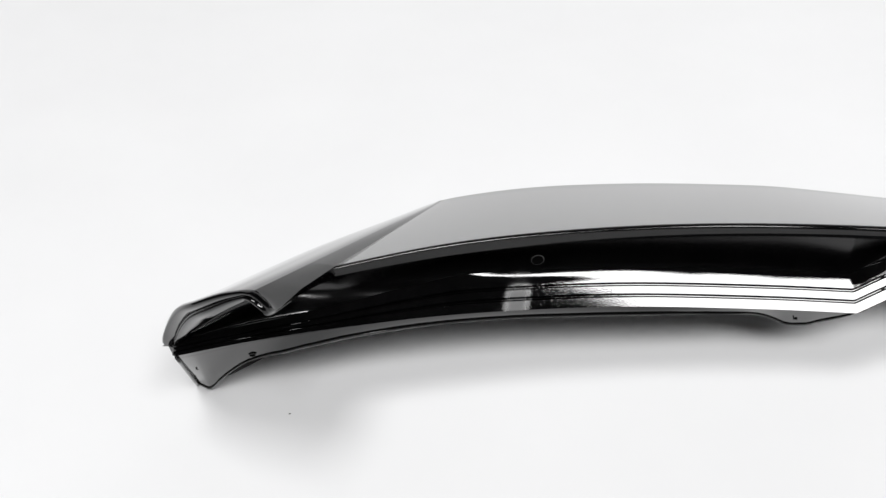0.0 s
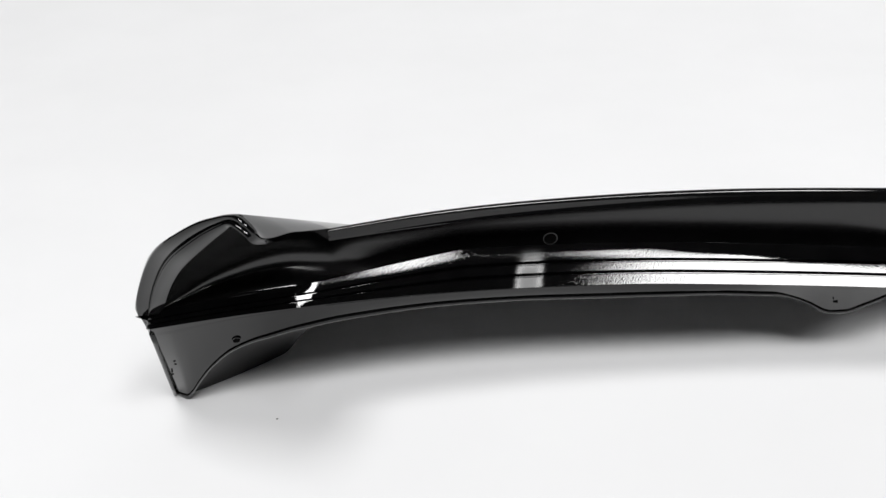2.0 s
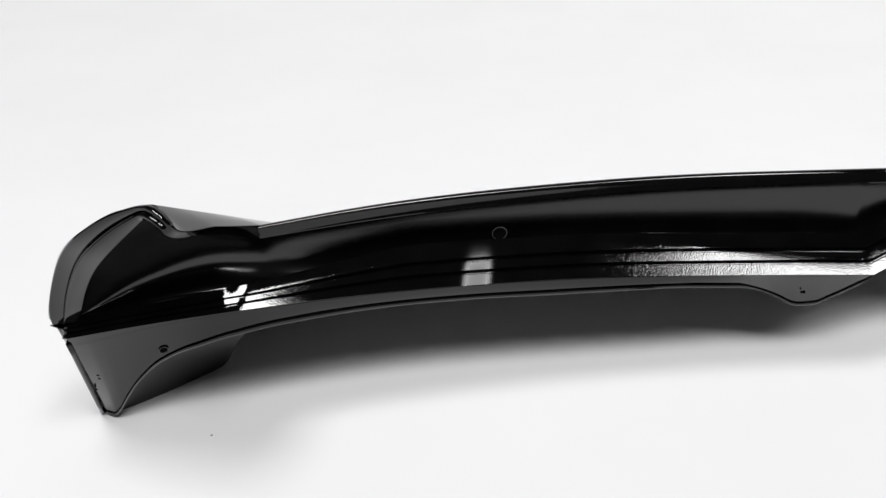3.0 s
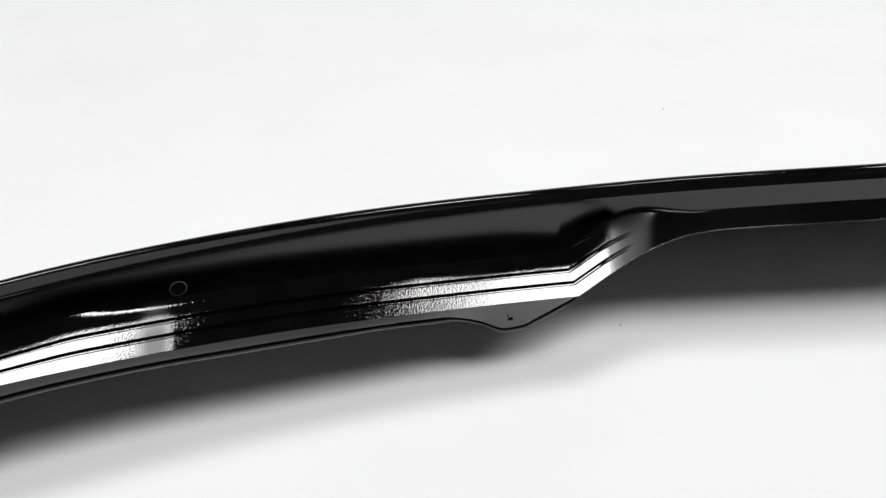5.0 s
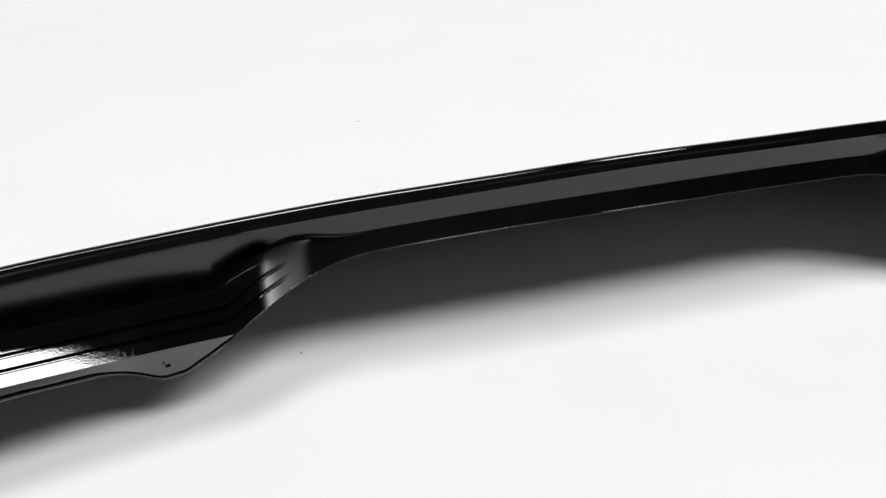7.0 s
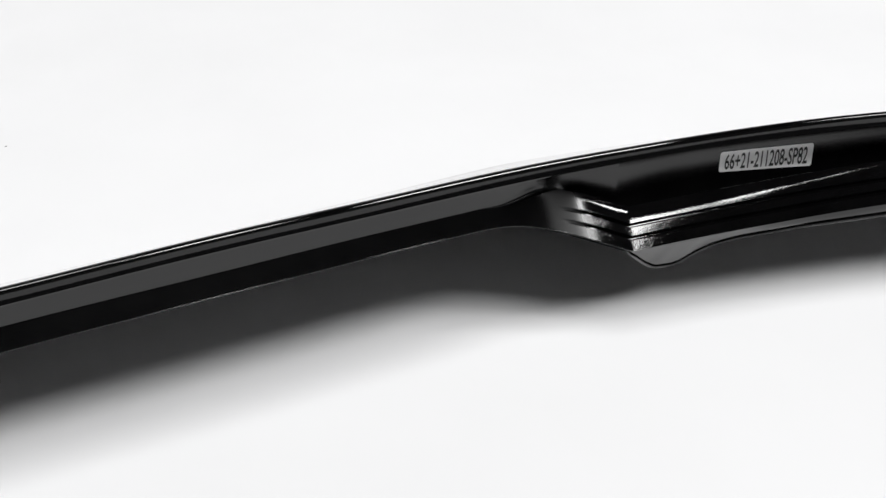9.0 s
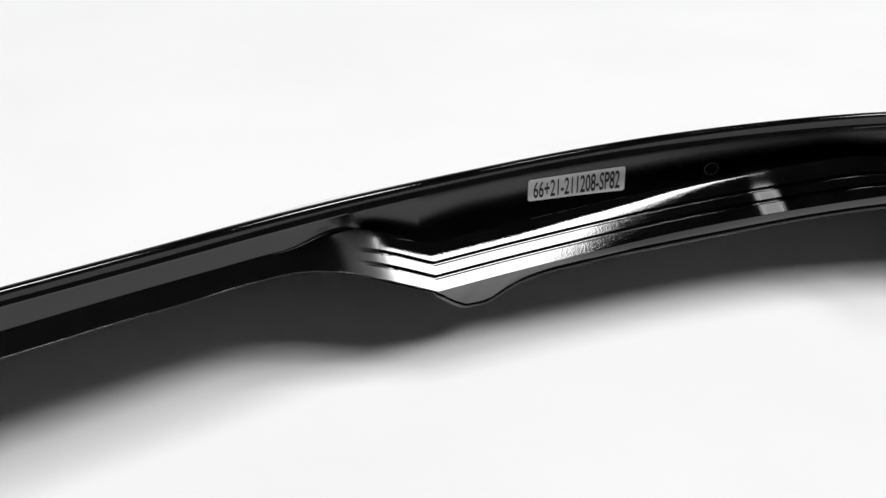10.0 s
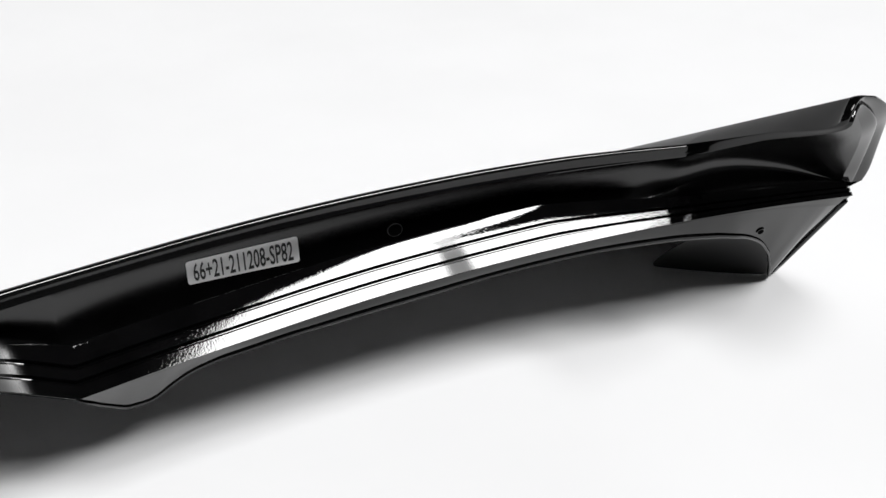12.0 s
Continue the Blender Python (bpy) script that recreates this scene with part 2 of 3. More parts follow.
def natural(knots):
    """Natural cubic spline through (parameter, y, z), as a function."""
    k = np.array([r[0] for r in knots])
    v = np.array([r[1:] for r in knots])
    h = np.diff(k)
    n = len(k)
    a, r = np.eye(n), np.zeros((n, 2))
    for i in range(1, n - 1):
        a[i, i - 1], a[i, i], a[i, i + 1] = h[i - 1], 2 * (h[i - 1] + h[i]), h[i]
        r[i] = 6 * ((v[i + 1] - v[i]) / h[i] - (v[i] - v[i - 1]) / h[i - 1])
    m = np.linalg.solve(a, r)

    def at(x):
        i = int(min(max(np.searchsorted(k, x) - 1, 0), n - 2))
        p, q = k[i + 1] - x, x - k[i]
        w = (m[i] * p**3 + m[i + 1] * q**3) / (6 * h[i]) + (v[i] / h[i] - m[i] * h[i] / 6) * p + (v[i + 1] / h[i] - m[i + 1] * h[i] / 6) * q
        return float(w[0]), float(w[1])

    return at


def step_up(a, b, x):
    u = min(1.0, max(0.0, (x - a) / (b - a)))
    return u * u * (3 - 2 * u)


def strip_way(x):
    """Direction up the flat strip at a distance x from the middle."""
    k = (min(max(x, 0.22), 0.53) - 0.36) / 0.1
    e = radians(43.4 - 0.8 * k - 0.12 * k * k + 0.34 * k**3 - 20.0 * (1 - step_up(0.176, 0.2005, x)))
    return Vector((0, math.sin(e), math.cos(e)))


def strip_size(x):
    """Height of the flat strip, measured up its slope."""
    return 0.0248 - 0.0101 * max(0, (x - 0.46) / 0.0646) - 0.0146 * (1 - step_up(0.150, 0.208, x))


OUTER = natural(CREASE_OUTER)
INNER = natural([(-r[0], *r[1:]) for r in reversed(CREASE[1:])] + CREASE)
FAIR = {id(c): natural([(-r[0], *r[1:]) for r in reversed(c[1:])] + c) for c in (RIDGE, BAND, EAVE, WALL_TOP)}


def on(knots, x):
    """The place on a guide curve at a distance x from the middle."""
    if knots is CREASE:
        return Vector((x, *(OUTER(x) if x > 0.22 else INNER(x))))
    if id(knots) in FAIR:
        return Vector((x, *FAIR[id(knots)](x)))
    return Vector((x, *spline(knots, x)))


def bezier(a, b, c, d, n):
    """n points of a cubic from a to d, without the last."""
    out = []
    for k in range(n):
        u = k / n
        out.append(a * (1 - u) ** 3 + b * (3 * u * (1 - u) ** 2) + c * (3 * u * u * (1 - u)) + d * u**3)
    return out


GROOVES = (0.285, 0.565)
POCKET = 0.015
# lean of the strip in degrees, by distance from the middle: low, mid, upper and top of its height
LEAN = [(0.19, 1.0, 1.1, 2.3, 4.2), (0.21, 0.9, 1.1, 2.3, 4.2), (0.225, 0.95, 1.25, 2.28, 4.2), (0.27, 0.51, 0.48, 1.99, 4.16), (0.32, -0.34, -0.61, -0.3, 3.2), (0.38, -0.75, -0.90, -0.6, -1.9), (0.44, -0.03, -0.52, -0.75, -3.5), (0.48, 0.42, -0.04, -1.0, -3.1), (0.515, -0.02, -0.18, -0.85, -2.95), (0.534, -0.97, -0.77, -1.2, -2.95), (0.547, -7.0, -7.0, -7.0, -7.4), (0.57, -8.0, -8.0, -8.0, -8.0)]


def bow(x, size):
    """How far the strip bows inwards, as a function of the share of its height."""
    low, mid, upper, top = spline(LEAN, x)
    fade = step_up(0.15, 0.19, x)
    curl = 1 - step_up(0.42, 0.47, x)
    shares = np.linspace(0, 1, 101)
    lean = np.interp(shares, [0.13, 0.40, 0.64, 0.80, 0.90, 1.0], [low, mid, upper, top, top + 5.0 * curl, top + 12.0 * curl])
    sums = np.concatenate([[0], np.cumsum((lean[1:] + lean[:-1]) / 2)]) * radians(0.01) * size * fade
    return lambda v: float(np.interp(v, shares, sums))


def hollow(start, eave, wall, strip, crease):
    """Soffit, back wall and floor of the hollow, from under the lip down to the top edge of the strip."""
    # further out a pocket opens behind the strip's top edge
    back = max(strip.y + 0.0006 + POCKET * step_up(0.13, 0.27, crease.x), start.y + 0.001)
    top = eave.z + 0.0005
    middle = Vector((strip.x, back, strip.z + 0.28 * (top - strip.z)))
    roof = bezier(start, Vector((start.x, start.y + 0.95 * (back - start.y), top + 0.0015)), middle + Vector((0, 0.0002, 0.95 * (top - middle.z))), middle, 9)
    dip = 0.001 + 0.024 * step_up(0.17, 0.26, crease.x)
    floor = bezier(middle, middle - Vector((0, 0, middle.z - strip.z + dip)), strip + Vector((0, 0.5 * (back - strip.y), -1.08 * dip)), strip, 12)
    ends = step_up(0.47, 0.57, crease.x)
    if not ends:
        return roof + floor
    # towards the winglet it closes into a plain cove
    way = (strip - eave).normalized()
    a, b = (wall - start).length, (strip - wall).length
    cove = bezier(start, start.lerp(eave, 0.9), wall - way * (0.35 * a), wall, 9)
    cove += bezier(wall, wall + way * (0.50 * b), strip - way * (0.34 * b), strip, 12)
    return [p.lerp(q, ends) for p, q in zip(roof + floor, cove)]


# the tab's corner: the strip's lower edge climbs from it towards the raised middle, in the strip's own plane
CORNER, CLIMB = 0.2200, 0.535


def strip_line(strip, crease, x):
    """The flat strip with two sharp grooves that turn the tab's corner and fade out up the raised middle."""
    rise = strip - crease
    long = rise.length
    way = rise / long
    turn = step_up(0.150, 0.200, x)
    inward = Vector((1, 0, 0)).cross(way).normalized()
    inward = inward if inward.y > 0 else -inward
    size = min(1.0, long / 0.018)
    deep = 0.0024 * size * step_up(0.188, 0.206, x)
    half = 0.052
    bowed = bow(x, long)

    def at(v, sunk=0.0):
        high = v * long
        if x < 0.24:
            climb = high * (1 + turn * (math.hypot(1, CLIMB) - 1))
            high = climb if x <= CORNER else max(high, climb - CLIMB * (x - CORNER))
        return crease + way * high + inward * (sunk + bowed(v))

    line = [at(1.0, 0.0002), at(0.994), at(0.985), at(0.965), at(0.93), at(0.88), at(0.80), at(0.72), at(0.66)]
    for g in reversed(GROOVES):
        line += [at(g + half), at(g + half * 0.15, deep), at(g - half * 0.15, deep), at(g - half), at(g - half * 2.0)]
    return line + [at(0.10), crease]


NOSE = 22


def lip_line(rim, rail, lobe):
    """The trailing lip, rounded over and sloping to a sharp lower edge; towards the winglet's lobe it widens into two rolled beads."""
    size = min(1.0, (rail - rim).length / 0.006)
    nose = bezier(rim, rim + Vector((0, -0.0039, 0.0005)) * size, rim.lerp(rail, 0.44) + Vector((0, -0.0007, 0.0003)) * size, rail, NOSE) + [rail]
    nose += [rail + Vector((0, a, b)) * size for a, b in ((0.00030, -0.0006), (0.0009, -0.0009), (0.0022, -0.0008), (0.0036, -0.0006))]
    if lobe <= 0:
        return nose
    down = rail - rim
    size = min(1.0, down.length / 0.012)
    out = Vector((0.15, -0.85, 0.5)).normalized() * size
    line = []
    for k in range(len(nose)):
        f = k / (len(nose) - 1)
        first, second = min(f / 0.55, 1.0), max(0.0, (f - 0.55) / 0.45)
        h = 0.0075 * math.sin(math.pi * first) ** 0.75 + 0.0010 * step_up(0.3, 0.55, f) if f < 0.55 else 0.0010 + 0.0046 * math.sin(math.pi * min(second, 1.0)) ** 0.8 - 0.0022 * second
        line.append(rim + down * (1.1 * f) + out * h)
    return [n.lerp(q, lobe) for n, q in zip(nose, line)]


def section(rim, rail, eave, wall, strip, crease, lower, front, crown=0.0, lobe=0.0):
    """One cross-section of the shell, from the front edge over the top and ridge down the rear face to the inner lip."""
    foot = Vector((front.x, front.y, 0.0008))
    top = [foot + Vector((0, 0.001, 0)), front + Vector((0, 0.0015, -0.0015)), front + Vector((0, 0.0005, 0))]
    for k in range(1, 20):
        u = k / 20
        top.append(front.lerp(rim, u) + Vector((0, 0, crown * 6.75 * u * (1 - u) ** 2)))
    back = (front - rim).normalized()
    top.append(rim + back * 0.0012)
    lip = lip_line(rim, rail, lobe)
    strip_rows = strip_line(strip, crease, crease.x)
    face = hollow(lip[-1], eave, wall, strip_rows[0], crease) + strip_rows
    lip = lip[:-1]
    drop = lower - crease
    far = max(drop.length, 1e-4)

    def up(m, share):
        return lower - drop * min(share, m / far)

    flange = [crease + Vector((0, 0.0010, -0.0003)), crease + drop * 0.06 + Vector((0, 0.0011, -0.0003)), crease + drop * 0.10 + Vector((0, 0.0008, 0)), crease + drop * 0.3 + Vector((0, 0.0008, 0)), crease + drop * 0.6 + Vector((0, 0.0008, 0)), up(0.0042, 0.32) + Vector((0, 0.0010, 0)),
              up(0.003, 0.22) + Vector((0, 0.0022, 0)), up(0.0022, 0.15) + Vector((0, 0.0002, 0)), up(0.0008, 0.06) + Vector((0, -0.0002, 0)), lower + Vector((0, 0.0006, -0.0004))]
    web = lower + Vector((0, 0.004, 0.0025))
    inner = [lower + Vector((0, 0.0018, 0.0002)), web, lower.lerp(foot, 0.35) + Vector((0, 0, 0.018)), lower.lerp(foot, 0.65) + Vector((0, 0, 0.009)), foot + Vector((0, -0.012, 0.003)), foot + Vector((0, -0.008, 0))]
    return [top, lip, face, flange, inner]


CREST_ROW = 30


def spoiler_rows():
    main, wing = [], []
    xs = list(np.linspace(0, 0.14, 15)) + list(np.linspace(0.145, 0.212, 28)) + list(np.linspace(0.2128, 0.2288, 21)) + list(np.linspace(0.231, 0.30, 28)) + list(np.linspace(0.306, 0.5246, 40))
    for x in xs:
        rim, rail, eave, wall, crease, lower, front = (on(c, float(x)) for c in (RIDGE, BAND, EAVE, WALL_TOP, CREASE, LOWER, FRONT))
        main.append(section(rim, rail, eave, wall, crease + strip_way(x) * strip_size(x), crease, lower, front))
    par = [0, 1.2, 2.0, 2.25, 3.0, 4.0, 5.0, 6.0, 6.8, 7.3]

    def along(values, s):
        return spline([(p, *(v if isinstance(v, tuple) else (v,))) for p, v in zip(par, values)], s)

    for s in list(np.linspace(0.05, 2.25, CREST_ROW + 1)) + list(np.linspace(2.25, par[-1], 75))[1:]:
        s = float(s)
        crease, lower, front = (on(c, along(v, s)[0]) for c, v in ((CREASE, WING_CREASE_X), (LOWER, WING_LOWER_X), (FRONT, WING_FRONT_X)))
        rim, rail, eave, wall = (Vector(along(v, s)) for v in (WING_RIM, WING_RAIL, WING_EAVE, WING_WALL))
        strip = crease + strip_way(crease.x) * along(WING_STRIP, s)[0]
        wing.append(section(rim, rail, eave, wall, strip, crease, lower, front, along(WING_CROWN, s)[0], step_up(1.8, 2.4, s)))
    # fair the inner edge of the rolled rim
    lines = [r[1] + r[2][:1] for r in wing]
    for _ in range(40):
        old = [list(f) for f in lines]
        for i in range(CREST_ROW + 5, len(lines) - 2):
            for j in range(4, len(lines[i])):
                lines[i][j] = old[i][j] * 0.5 + (old[i - 1][j] + old[i + 1][j]) * 0.25
    for r, line in zip(wing, lines):
        r[1][:] = line[:-1]
        r[2][0] = line[-1]
    # fair the hollow and the cup of the winglet
    faces = [r[2] for r in main[-12:]] + [r[2] for r in wing]
    for _ in range(60):
        old = [list(f) for f in faces]
        for i in range(1, len(faces) - 1):
            across = 0.5 * min(1.0, max(0.0, (i - 12) / 14))
            for j in range(1, 20):
                side = (old[i - 1][j] + old[i + 1][j]) * 0.5
                side = side * (1 - across) + (old[i][j - 1] + old[i][j + 1]) * 0.5 * across
                faces[i][j] = (old[i][j] + side) * 0.5
    return main, wing


def skin(rows, first, last):
    """Rows of points of the segments first..last, closed up to the next segment's first point."""
    out = []
    for row in rows:
        line = [p for seg in row[first:last + 1] for p in seg]
        if last + 1 < len(row):
            line.append(row[last + 1][0])
        out.append(line)
    return out


def mirrored(rows):
    return [[[Vector((-p.x, p.y, p.z)) for p in seg] for seg in row] for row in reversed(rows)]


def skin_part(name, rows, first, last, parent, label="", material=None, hazy=0):
    lines = skin(rows, first, last)
    bm = grid_mesh(lines)
    bm.normal_update()
    n = len(lines[0])
    bm.verts.index_update()
    # an edge line that is sharp over most of its length is sharp all along
    lines_along = {}
    for e in bm.edges:
        a, b = e.verts[0].index, e.verts[1].index
        if a // n != b // n and len(e.link_faces) == 2:
            lines_along.setdefault(a % n, []).append(e)
    for group in lines_along.values():
        bends = sorted(e.calc_face_angle(0.0) for e in group)
        for e in group:
            e.smooth = bends[len(bends) // 2] < radians(26)
    # the wall above the strip is made rougher to soften what it reflects
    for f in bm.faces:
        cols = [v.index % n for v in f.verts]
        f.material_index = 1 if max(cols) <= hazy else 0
    bmesh.ops.remove_doubles(bm, verts=bm.verts, dist=0.00001)
    ob = part(name, bm, material or LACQUER, parent, label)
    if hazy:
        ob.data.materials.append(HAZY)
    return ob


def wall_point(x, z, lift=0.0):
    """A place on the back wall of the hollow at a height z, lifted towards the open side."""
    eave, wall, crease = (on(c, abs(x)) for c in (EAVE, WALL_TOP, CREASE))
    strip = strip_line(crease + strip_way(abs(x)) * strip_size(abs(x)), crease, abs(x))[0]
    lip = lip_line(on(RIDGE, abs(x)), on(BAND, abs(x)), 0)
    line = hollow(lip[-1], eave, wall, strip, crease)[4:18]
    for a, b in zip(line, line[1:]):
        if a.z >= z >= b.z:
            u = (a.z - z) / max(a.z - b.z, 1e-9)
            d = Vector((0, -(a.z - b.z), a.y - b.y)).normalized()
            return Vector((x, a.y + (b.y - a.y) * u, z)) + d * lift
    e = line[0] if z > line[0].z else line[-1]
    return Vector((x, e.y - lift, z))


def foot_point(x, share, lift=0.0):
    """A place on the foot panel between the crease (0) and the lower edge (1)."""
    p = on(CREASE, abs(x)).lerp(on(LOWER, abs(x)), share)
    return Vector((x, p.y - lift, p.z - lift * 0.6))


def ring_hole(name, middle, across, upward, radius, parent):
    """A drilled hole: raised soft rim round a flat disc, black for the shade in its depth."""
    across, upward = across.normalized(), upward.normalized()
    outward = across.cross(upward)
    outward = outward if outward.y < 0 else -outward
    steps = [(1.22, 0.00000), (1.14, 0.00010), (1.06, 0.00014), (1.0, 0.00008), (0.95, 0.00002)]
    rows = []
    for r, h in steps:
        rows.append([middle + (across * math.cos(a) + upward * math.sin(a)) * radius * r + outward * h for a in np.linspace(0, 2 * math.pi, 29)])
    bm = grid_mesh(rows)
    bmesh.ops.remove_doubles(bm, verts=bm.verts, dist=0.000001)
    rim = part(name, bm, LACQUER, parent, "drilled screw hole with a soft painted rim")
    bm = bmesh.new()
    bm.faces.new([bm.verts.new(middle + (across * math.cos(a) + upward * math.sin(a)) * radius * 0.96 + outward * 0.00008) for a in np.linspace(0, 2 * math.pi, 28, endpoint=False)])
    part("hole_shade_disc", bm, HOLE_SHADE_AND_MARKS, rim, "flat black disc for the shade inside the hole", smooth=False)
    return rim


def wall_hole(x, z, radius, parent):
    """A drilled hole in the back wall: a fine edge round a flat disc, black for the shade in it, both following the
    wall.
    """
    def ring(r, lift):
        return [wall_point(x + radius * r * math.cos(a), z + radius * r * 0.92 * math.sin(a), lift) for a in np.linspace(0, 2 * math.pi, 33)]

    # the grey of the edge stands in for its glint
    bm = grid_mesh([ring(1.07, 0.0001), ring(1.04, 0.0004), ring(1.0, 0.0005), ring(0.97, 0.0004)])
    rim = part("screw_hole", bm, PLASTIC_AND_GLINT, parent, "drilled screw hole in the back wall, its rim glint painted grey")
    bm = grid_mesh([ring(r, 0.0005) for r in (0.98, 0.8, 0.6, 0.4, 0.2, 0.03)] + [ring(0.0, 0.0005)])
    part("hole_shade_disc", bm, HOLE_SHADE_AND_MARKS, rim, "flat black disc for the shade inside the hole", smooth=False)
    return rim


def sticker(parent):
    """Silver serial label on the back wall, bent with the surface."""
    left, right, low_l, low_r, high, high_r = 0.2885, 0.3432, 0.0867, 0.0843, 0.0125, 0.0142

    def place(u, v, lift):
        x = left + (right - left) * u
        return wall_point(x, low_l + (low_r - low_l) * u + (high + (high_r - high) * u) * v, lift)

    bm = bmesh.new()
    nu, nv = 36, 12

    def rounded(u, v):
        # round the corners in the label's own plane
        w, h, r = 0.0635, high, 0.0016
        px, py = (u - 0.5) * w, (v - 0.5) * h
        dx, dy = abs(px) - (w / 2 - r), abs(py) - (h / 2 - r)
        if dx > 0 and dy > 0:
            d = math.hypot(dx, dy)
            m = max(dx, dy)
            dx, dy = dx * m / d, dy * m / d
            px, py = math.copysign(w / 2 - r + dx, px), math.copysign(h / 2 - r + dy, py)
        return px / w + 0.5, py / h + 0.5

    us = [0, 0.008, 0.016, 0.025] + list(np.linspace(0.06, 0.94, nu)) + [0.975, 0.984, 0.992, 1]
    vs = [0, 0.03, 0.055, 0.085] + list(np.linspace(0.15, 0.85, nv)) + [0.915, 0.945, 0.97, 1]
    grid = [[bm.verts.new(place(*rounded(u, v), 0.0004)) for v in vs] for u in us]
    for a, b in zip(grid, grid[1:]):
        for i in range(len(a) - 1):
            bm.faces.new((a[i], a[i + 1], b[i + 1], b[i]))
    label = part("label_sticker", bm, LABEL, parent, "silver grey serial sticker with dark digits")
    curve = bpy.data.curves.new("serial", "FONT")
    curve.body = "66+21-211208-SP82"
    curve.align_x, curve.align_y = "CENTER", "CENTER"
    curve.resolution_u = 3
    curve.space_character = 1.0
    curve.offset = 0.014
    ob = new("serial", curve)
    me = bpy.data.meshes.new_from_object(ob.evaluated_get(bpy.context.evaluated_depsgraph_get()))
    bpy.data.objects.remove(ob)
    co = np.array([v.co for v in me.vertices])
    lo, hi = co.min(0), co.max(0)
    for v in me.vertices:
        u = 0.055 + 0.89 * (v.co.x - lo[0]) / (hi[0] - lo[0])
        w = 0.11 + 0.77 * (v.co.y - lo[1]) / (hi[1] - lo[1])
        v.co = place(u, w, 0.0006)
    me.materials.clear()
    me.materials.append(INK)
    text = new("serial_text", me)
    text.parent = label
    text["label"] = "dark condensed serial number"
    return label


def tube(points, radius, sideways):
    """A round bead along a line of points."""
    bm = bmesh.new()
    loops = []
    for k, q in enumerate(points):
        along = (points[min(k + 1, len(points) - 1)] - points[max(k - 1, 0)]).normalized()
        a = along.cross(sideways).normalized()
        b = along.cross(a)
        loops.append([bm.verts.new(q + (a * math.cos(w) + b * math.sin(w)) * radius) for w in np.linspace(0, 2 * math.pi, 12, endpoint=False)])
    for m, n in zip(loops, loops[1:]):
        for k in range(12):
            bm.faces.new((m[k - 1], m[k], n[k], n[k - 1]))
    bm.faces.new(loops[0])
    bm.faces.new(loops[-1])
    bmesh.ops.recalc_face_normals(bm, faces=bm.faces)
    return bm


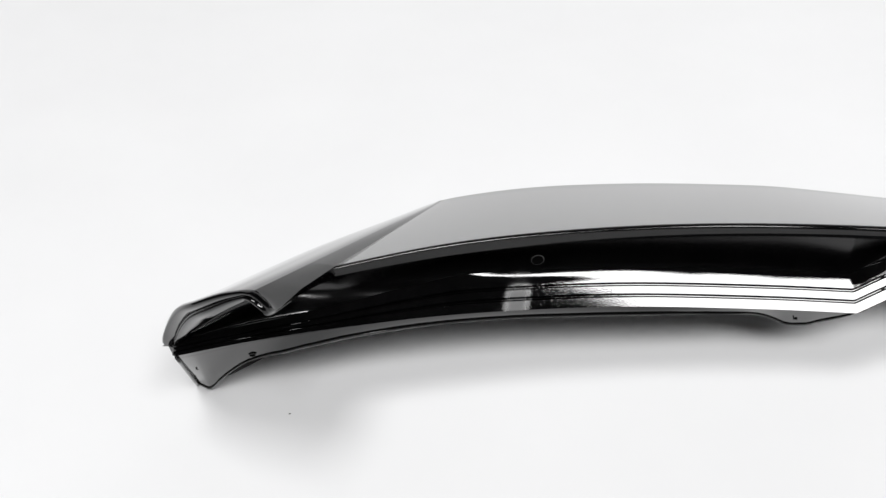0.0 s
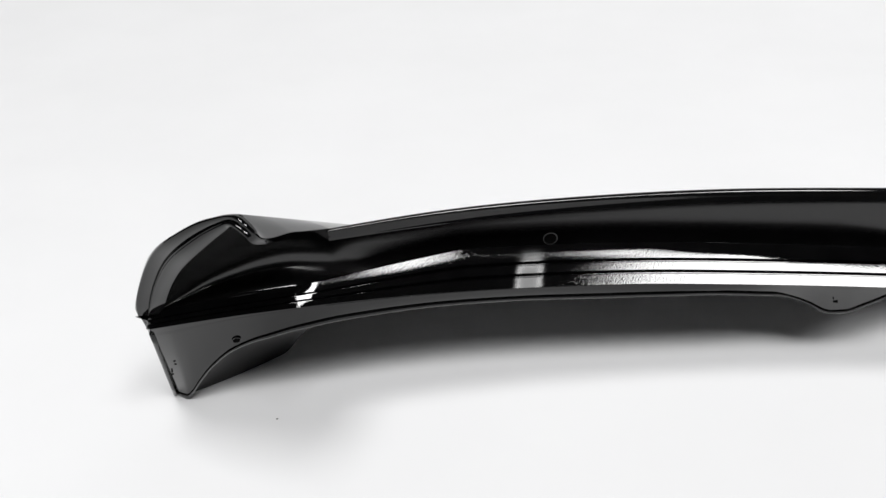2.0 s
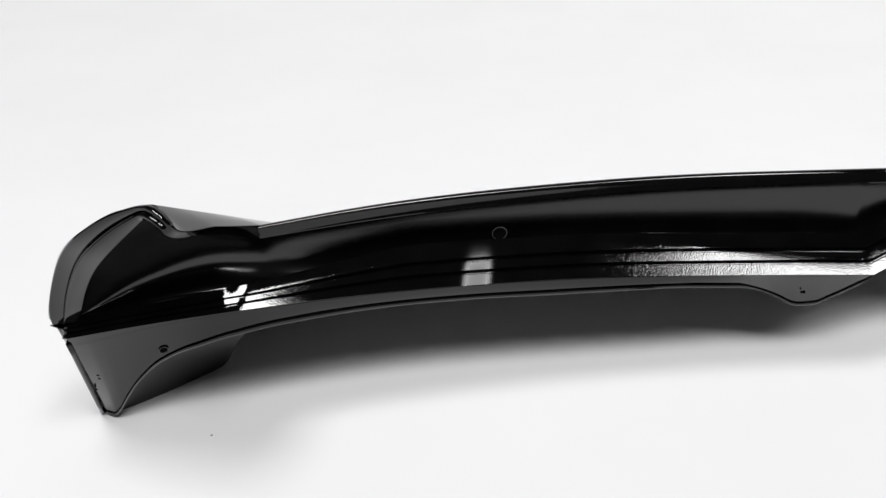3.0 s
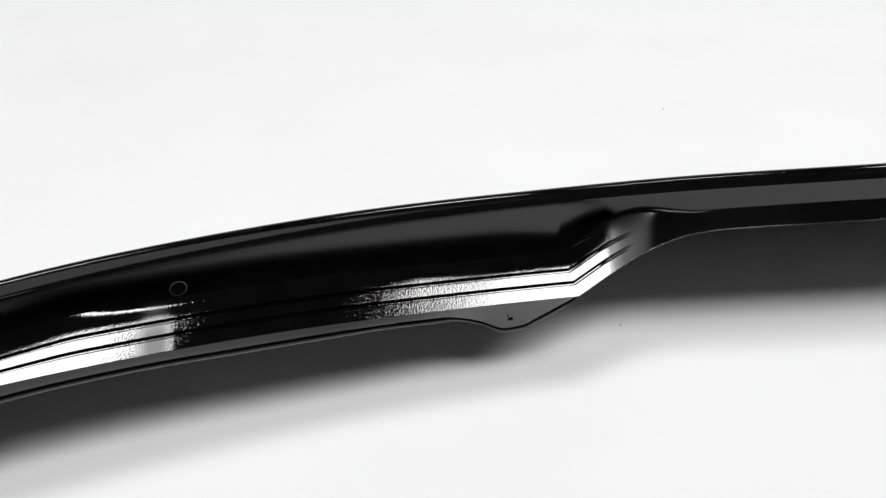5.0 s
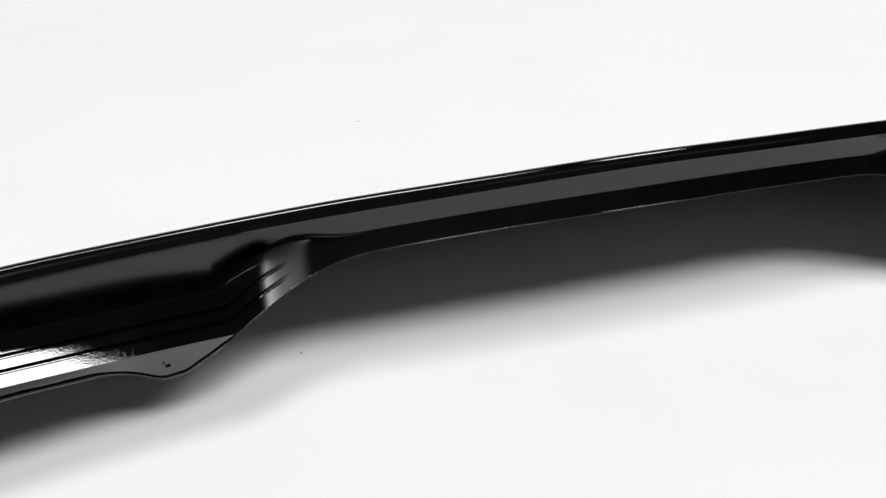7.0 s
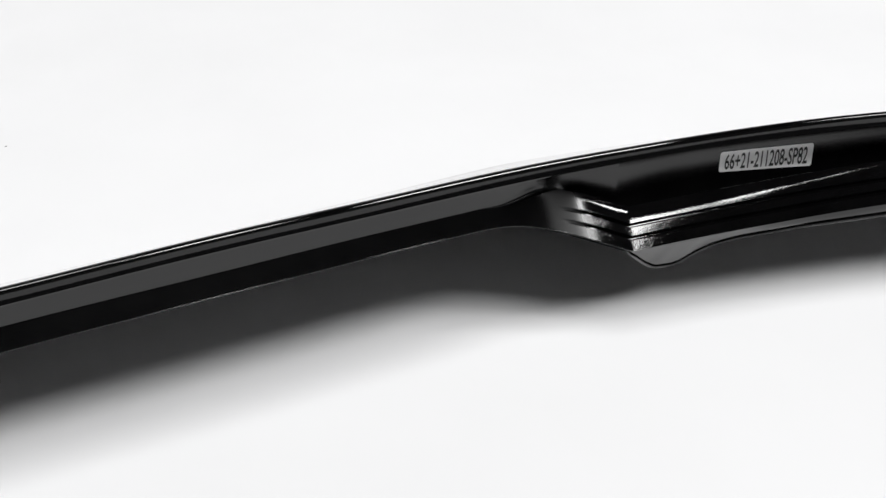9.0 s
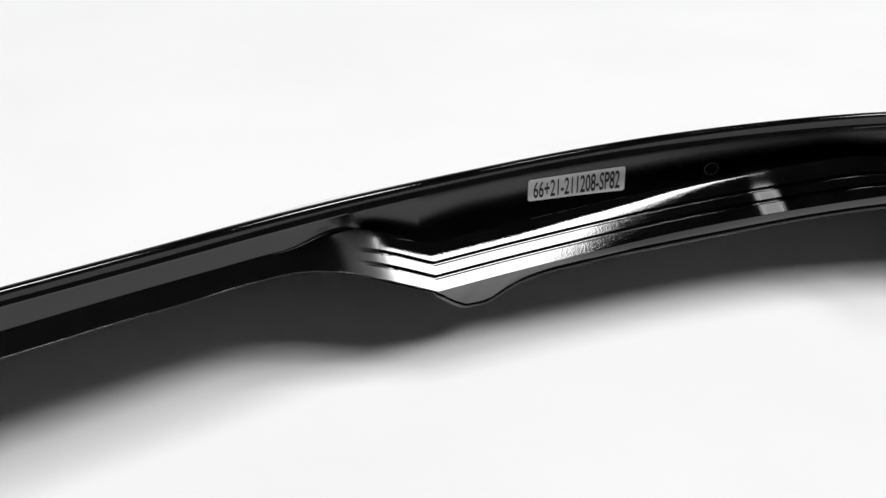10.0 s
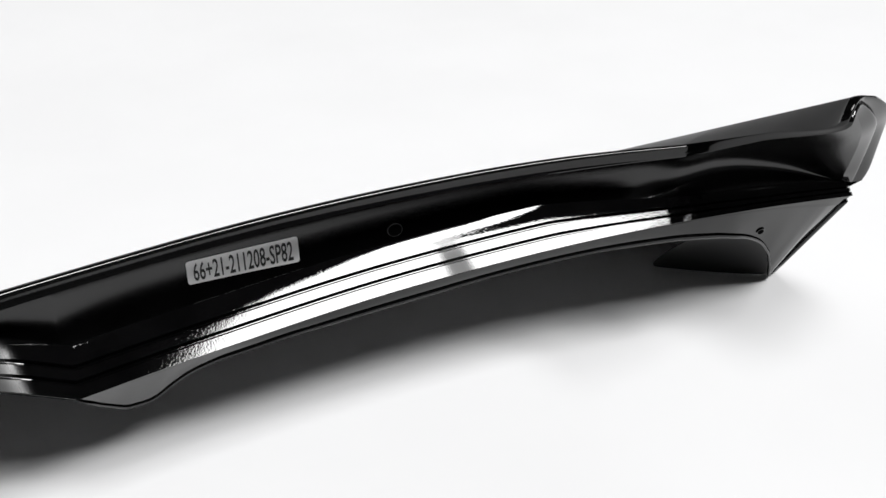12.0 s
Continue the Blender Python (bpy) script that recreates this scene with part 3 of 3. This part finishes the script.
def spoiler():
    base = tagged(new("rear_spoiler"), "long glossy black car boot spoiler lying on white paper", "spoiler")
    main, wing = spoiler_rows()
    full = mirrored(main[1:]) + main
    outer = mirrored(wing) + mirrored(main[1:]) + main + wing
    skin_part("top_panel", full, 0, 0, base, "gloss black upper skin sloping to the front edge")
    skin_part("ridge_lip", full, 1, 1, base, "rounded gloss black trailing lip")
    for side in (-1, 1):
        flip = mirrored if side < 0 else list
        tip = skin_part("end_winglet", flip(wing[CREST_ROW:]), 0, 0, base, "upswept gloss black end winglet with a rolled rim")
        skin_part("rolled_rim", flip([main[-1]] + wing), 1, 1, tip, "rounded grooved rim of the winglet")
        crest = wing[CREST_ROW][0][2:] + [wing[CREST_ROW][1][0]]
        edge = main[-1][0][2:] + [r[1][0] for r in wing[:CREST_ROW]]
        first, last = edge[0].y, edge[-1].y
        rows = []
        for p in edge:
            v = (first - p.y) / (first - last) * (len(crest) - 1)
            k = min(int(v), len(crest) - 2)
            q = crest[k].lerp(crest[k + 1], v - k)
            rows.append([Vector((side * w.x, w.y, w.z)) for w in (p, p.lerp(q, 0.3) + Vector((0, 0, 0.0003)), p.lerp(q, 0.7) + Vector((0, 0, 0.0004)), q)])
        part("inner_facet", grid_mesh(rows), LACQUER, tip, "flat inner flank of the winglet")
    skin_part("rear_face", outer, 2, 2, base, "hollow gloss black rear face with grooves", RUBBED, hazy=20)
    skin_part("lower_flange", outer, 3, 3, base, "thin black lower flange with feet and tabs")
    skin_part("inner_lining", outer, 4, 4, base, "unpainted grey plastic inside of the shell", PLASTIC_AND_GLINT)
    for side in (-1, 1):
        ring = [Vector((side * p.x, p.y, p.z)) for seg in wing[-1] for p in seg]
        mid = sum(ring, Vector()) / len(ring)
        bm = bmesh.new()
        loops = [[bm.verts.new(p.lerp(mid, f) + Vector((side * h, 0, 0))) for p in ring] for f, h in ((0, 0), (0.015, 0.0014), (0.05, 0.0024))]
        for a, b in zip(loops, loops[1:]):
            for k in range(len(ring)):
                bm.faces.new((a[k - 1], a[k], b[k], b[k - 1]))
        bm.faces.new(loops[-1])
        bmesh.ops.recalc_face_normals(bm, faces=bm.faces)
        part("end_cap", bm, LACQUER, base, "rounded gloss black end of the foot")
        hx = 0.4165 if side < 0 else 0.3925
        # inside of the skin behind the foot's arch, near black for the shade there
        rows = []
        for k, x in enumerate(np.linspace(0.535, 0.630, 26)):
            p, u = on(LOWER, float(x)), k / 25
            base_at = Vector((0.570 + 0.061 * u, 0.080 * (1 - u) ** 1.2 + 0.002, 0.0006))
            top_at = p + Vector((0, 0.0022, 0.0005))
            base_at = top_at.lerp(base_at, step_up(-0.02, 0.3, u))
            lift = Vector((0, 0.012, 0.018)) * math.sin(math.pi * u)
            rows.append([Vector((side * w.x, w.y, w.z)) for w in (top_at.lerp(base_at, v) + lift * (v * (1 - v)) for v in (0, 0.15, 0.3, 0.5, 0.7, 0.85, 1))])
        part("shaded_foot_return", grid_mesh(rows), SHADED_INSIDE, base, "inside of the foot, the shade under its arch put into its colour")
        # rounded outer edge of the foot
        ends = [wing[-1][3][k] + Vector((0.0004, -0.0002, 0)) for k in (1, -2)]
        bm = tube([Vector((side * q.x, q.y, q.z)) for q in (ends[0].lerp(ends[1], k / 8) for k in range(9))], 0.0014, Vector((1, 0, 0)))
        part("edge_bead", bm, LACQUER, base, "rounded black outer edge of the foot")
        wall_hole(side * hx, 0.0899, 0.0037, base)
        mid = foot_point(side * 0.579, 0.78, -0.0004)
        ring_hole("foot_hole", mid, foot_point(side * 0.583, 0.78) - foot_point(side * 0.575, 0.78), foot_point(side * 0.579, 0.73) - foot_point(side * 0.579, 0.83), 0.0024, base)
    # thin rounded edge under the raised middle, down to the corner of each tab
    line = [Vector((x, *on(CREASE, abs(x))[1:])) + Vector((0, 0.0003, -0.0003)) for x in np.linspace(-0.2185, 0.2185, 120)]
    part("edge_bead", tube(line, 0.00042, Vector((0, 0, 1))), LACQUER, base, "thin rounded lower edge of the raised middle")
    sticker(base)
    # small moulding marks on one tab and one foot
    for x, share, wide, high in ((-0.2543, 0.58, 0.0026, 0.0005), (-0.2560, 0.46, 0.0006, 0.0006), (-0.6190, 0.62, 0.0006, 0.0024), (-0.6205, 0.66, 0.0014, 0.0006)):
        p = foot_point(x, share, -0.0003)
        bm = bmesh.new()
        bmesh.ops.create_cube(bm, size=1, matrix=Matrix.Translation(p) @ Matrix.Diagonal((wide, 0.0008, high, 1)))
        part("moulding_mark", bm, HOLE_SHADE_AND_MARKS, base, "tiny dark moulding mark", smooth=False)
    return base


spoiler()


# ---------------------------------------------------------------- specks of dust on the paper
def speck(x, y, size, turn):
    bm = bmesh.new()
    bmesh.ops.create_icosphere(bm, subdivisions=1, radius=size, matrix=Matrix.Translation((x, y, size * 0.35)) @ Matrix.Rotation(turn, 4, "Z") @ Matrix.Diagonal((1.5, 0.8, 0.35, 1)))
    for v in bm.verts:
        v.co += Vector((random.uniform(-1, 1), random.uniform(-1, 1), 0)) * size * 0.25
    tagged(part("dust_speck", bm, DUST), "tiny dark speck of dust on the white paper", "dust", group="specks on the paper")


for x, y, size, turn in ((-0.566, -0.013, 0.0006, 0.3), (-0.745, -0.075, 0.0008, 1.1), (-0.065, 0.52, 0.0007, 0.2), (-0.18, 0.155, 0.0006, 2.0)):
    speck(x, y, size, turn)
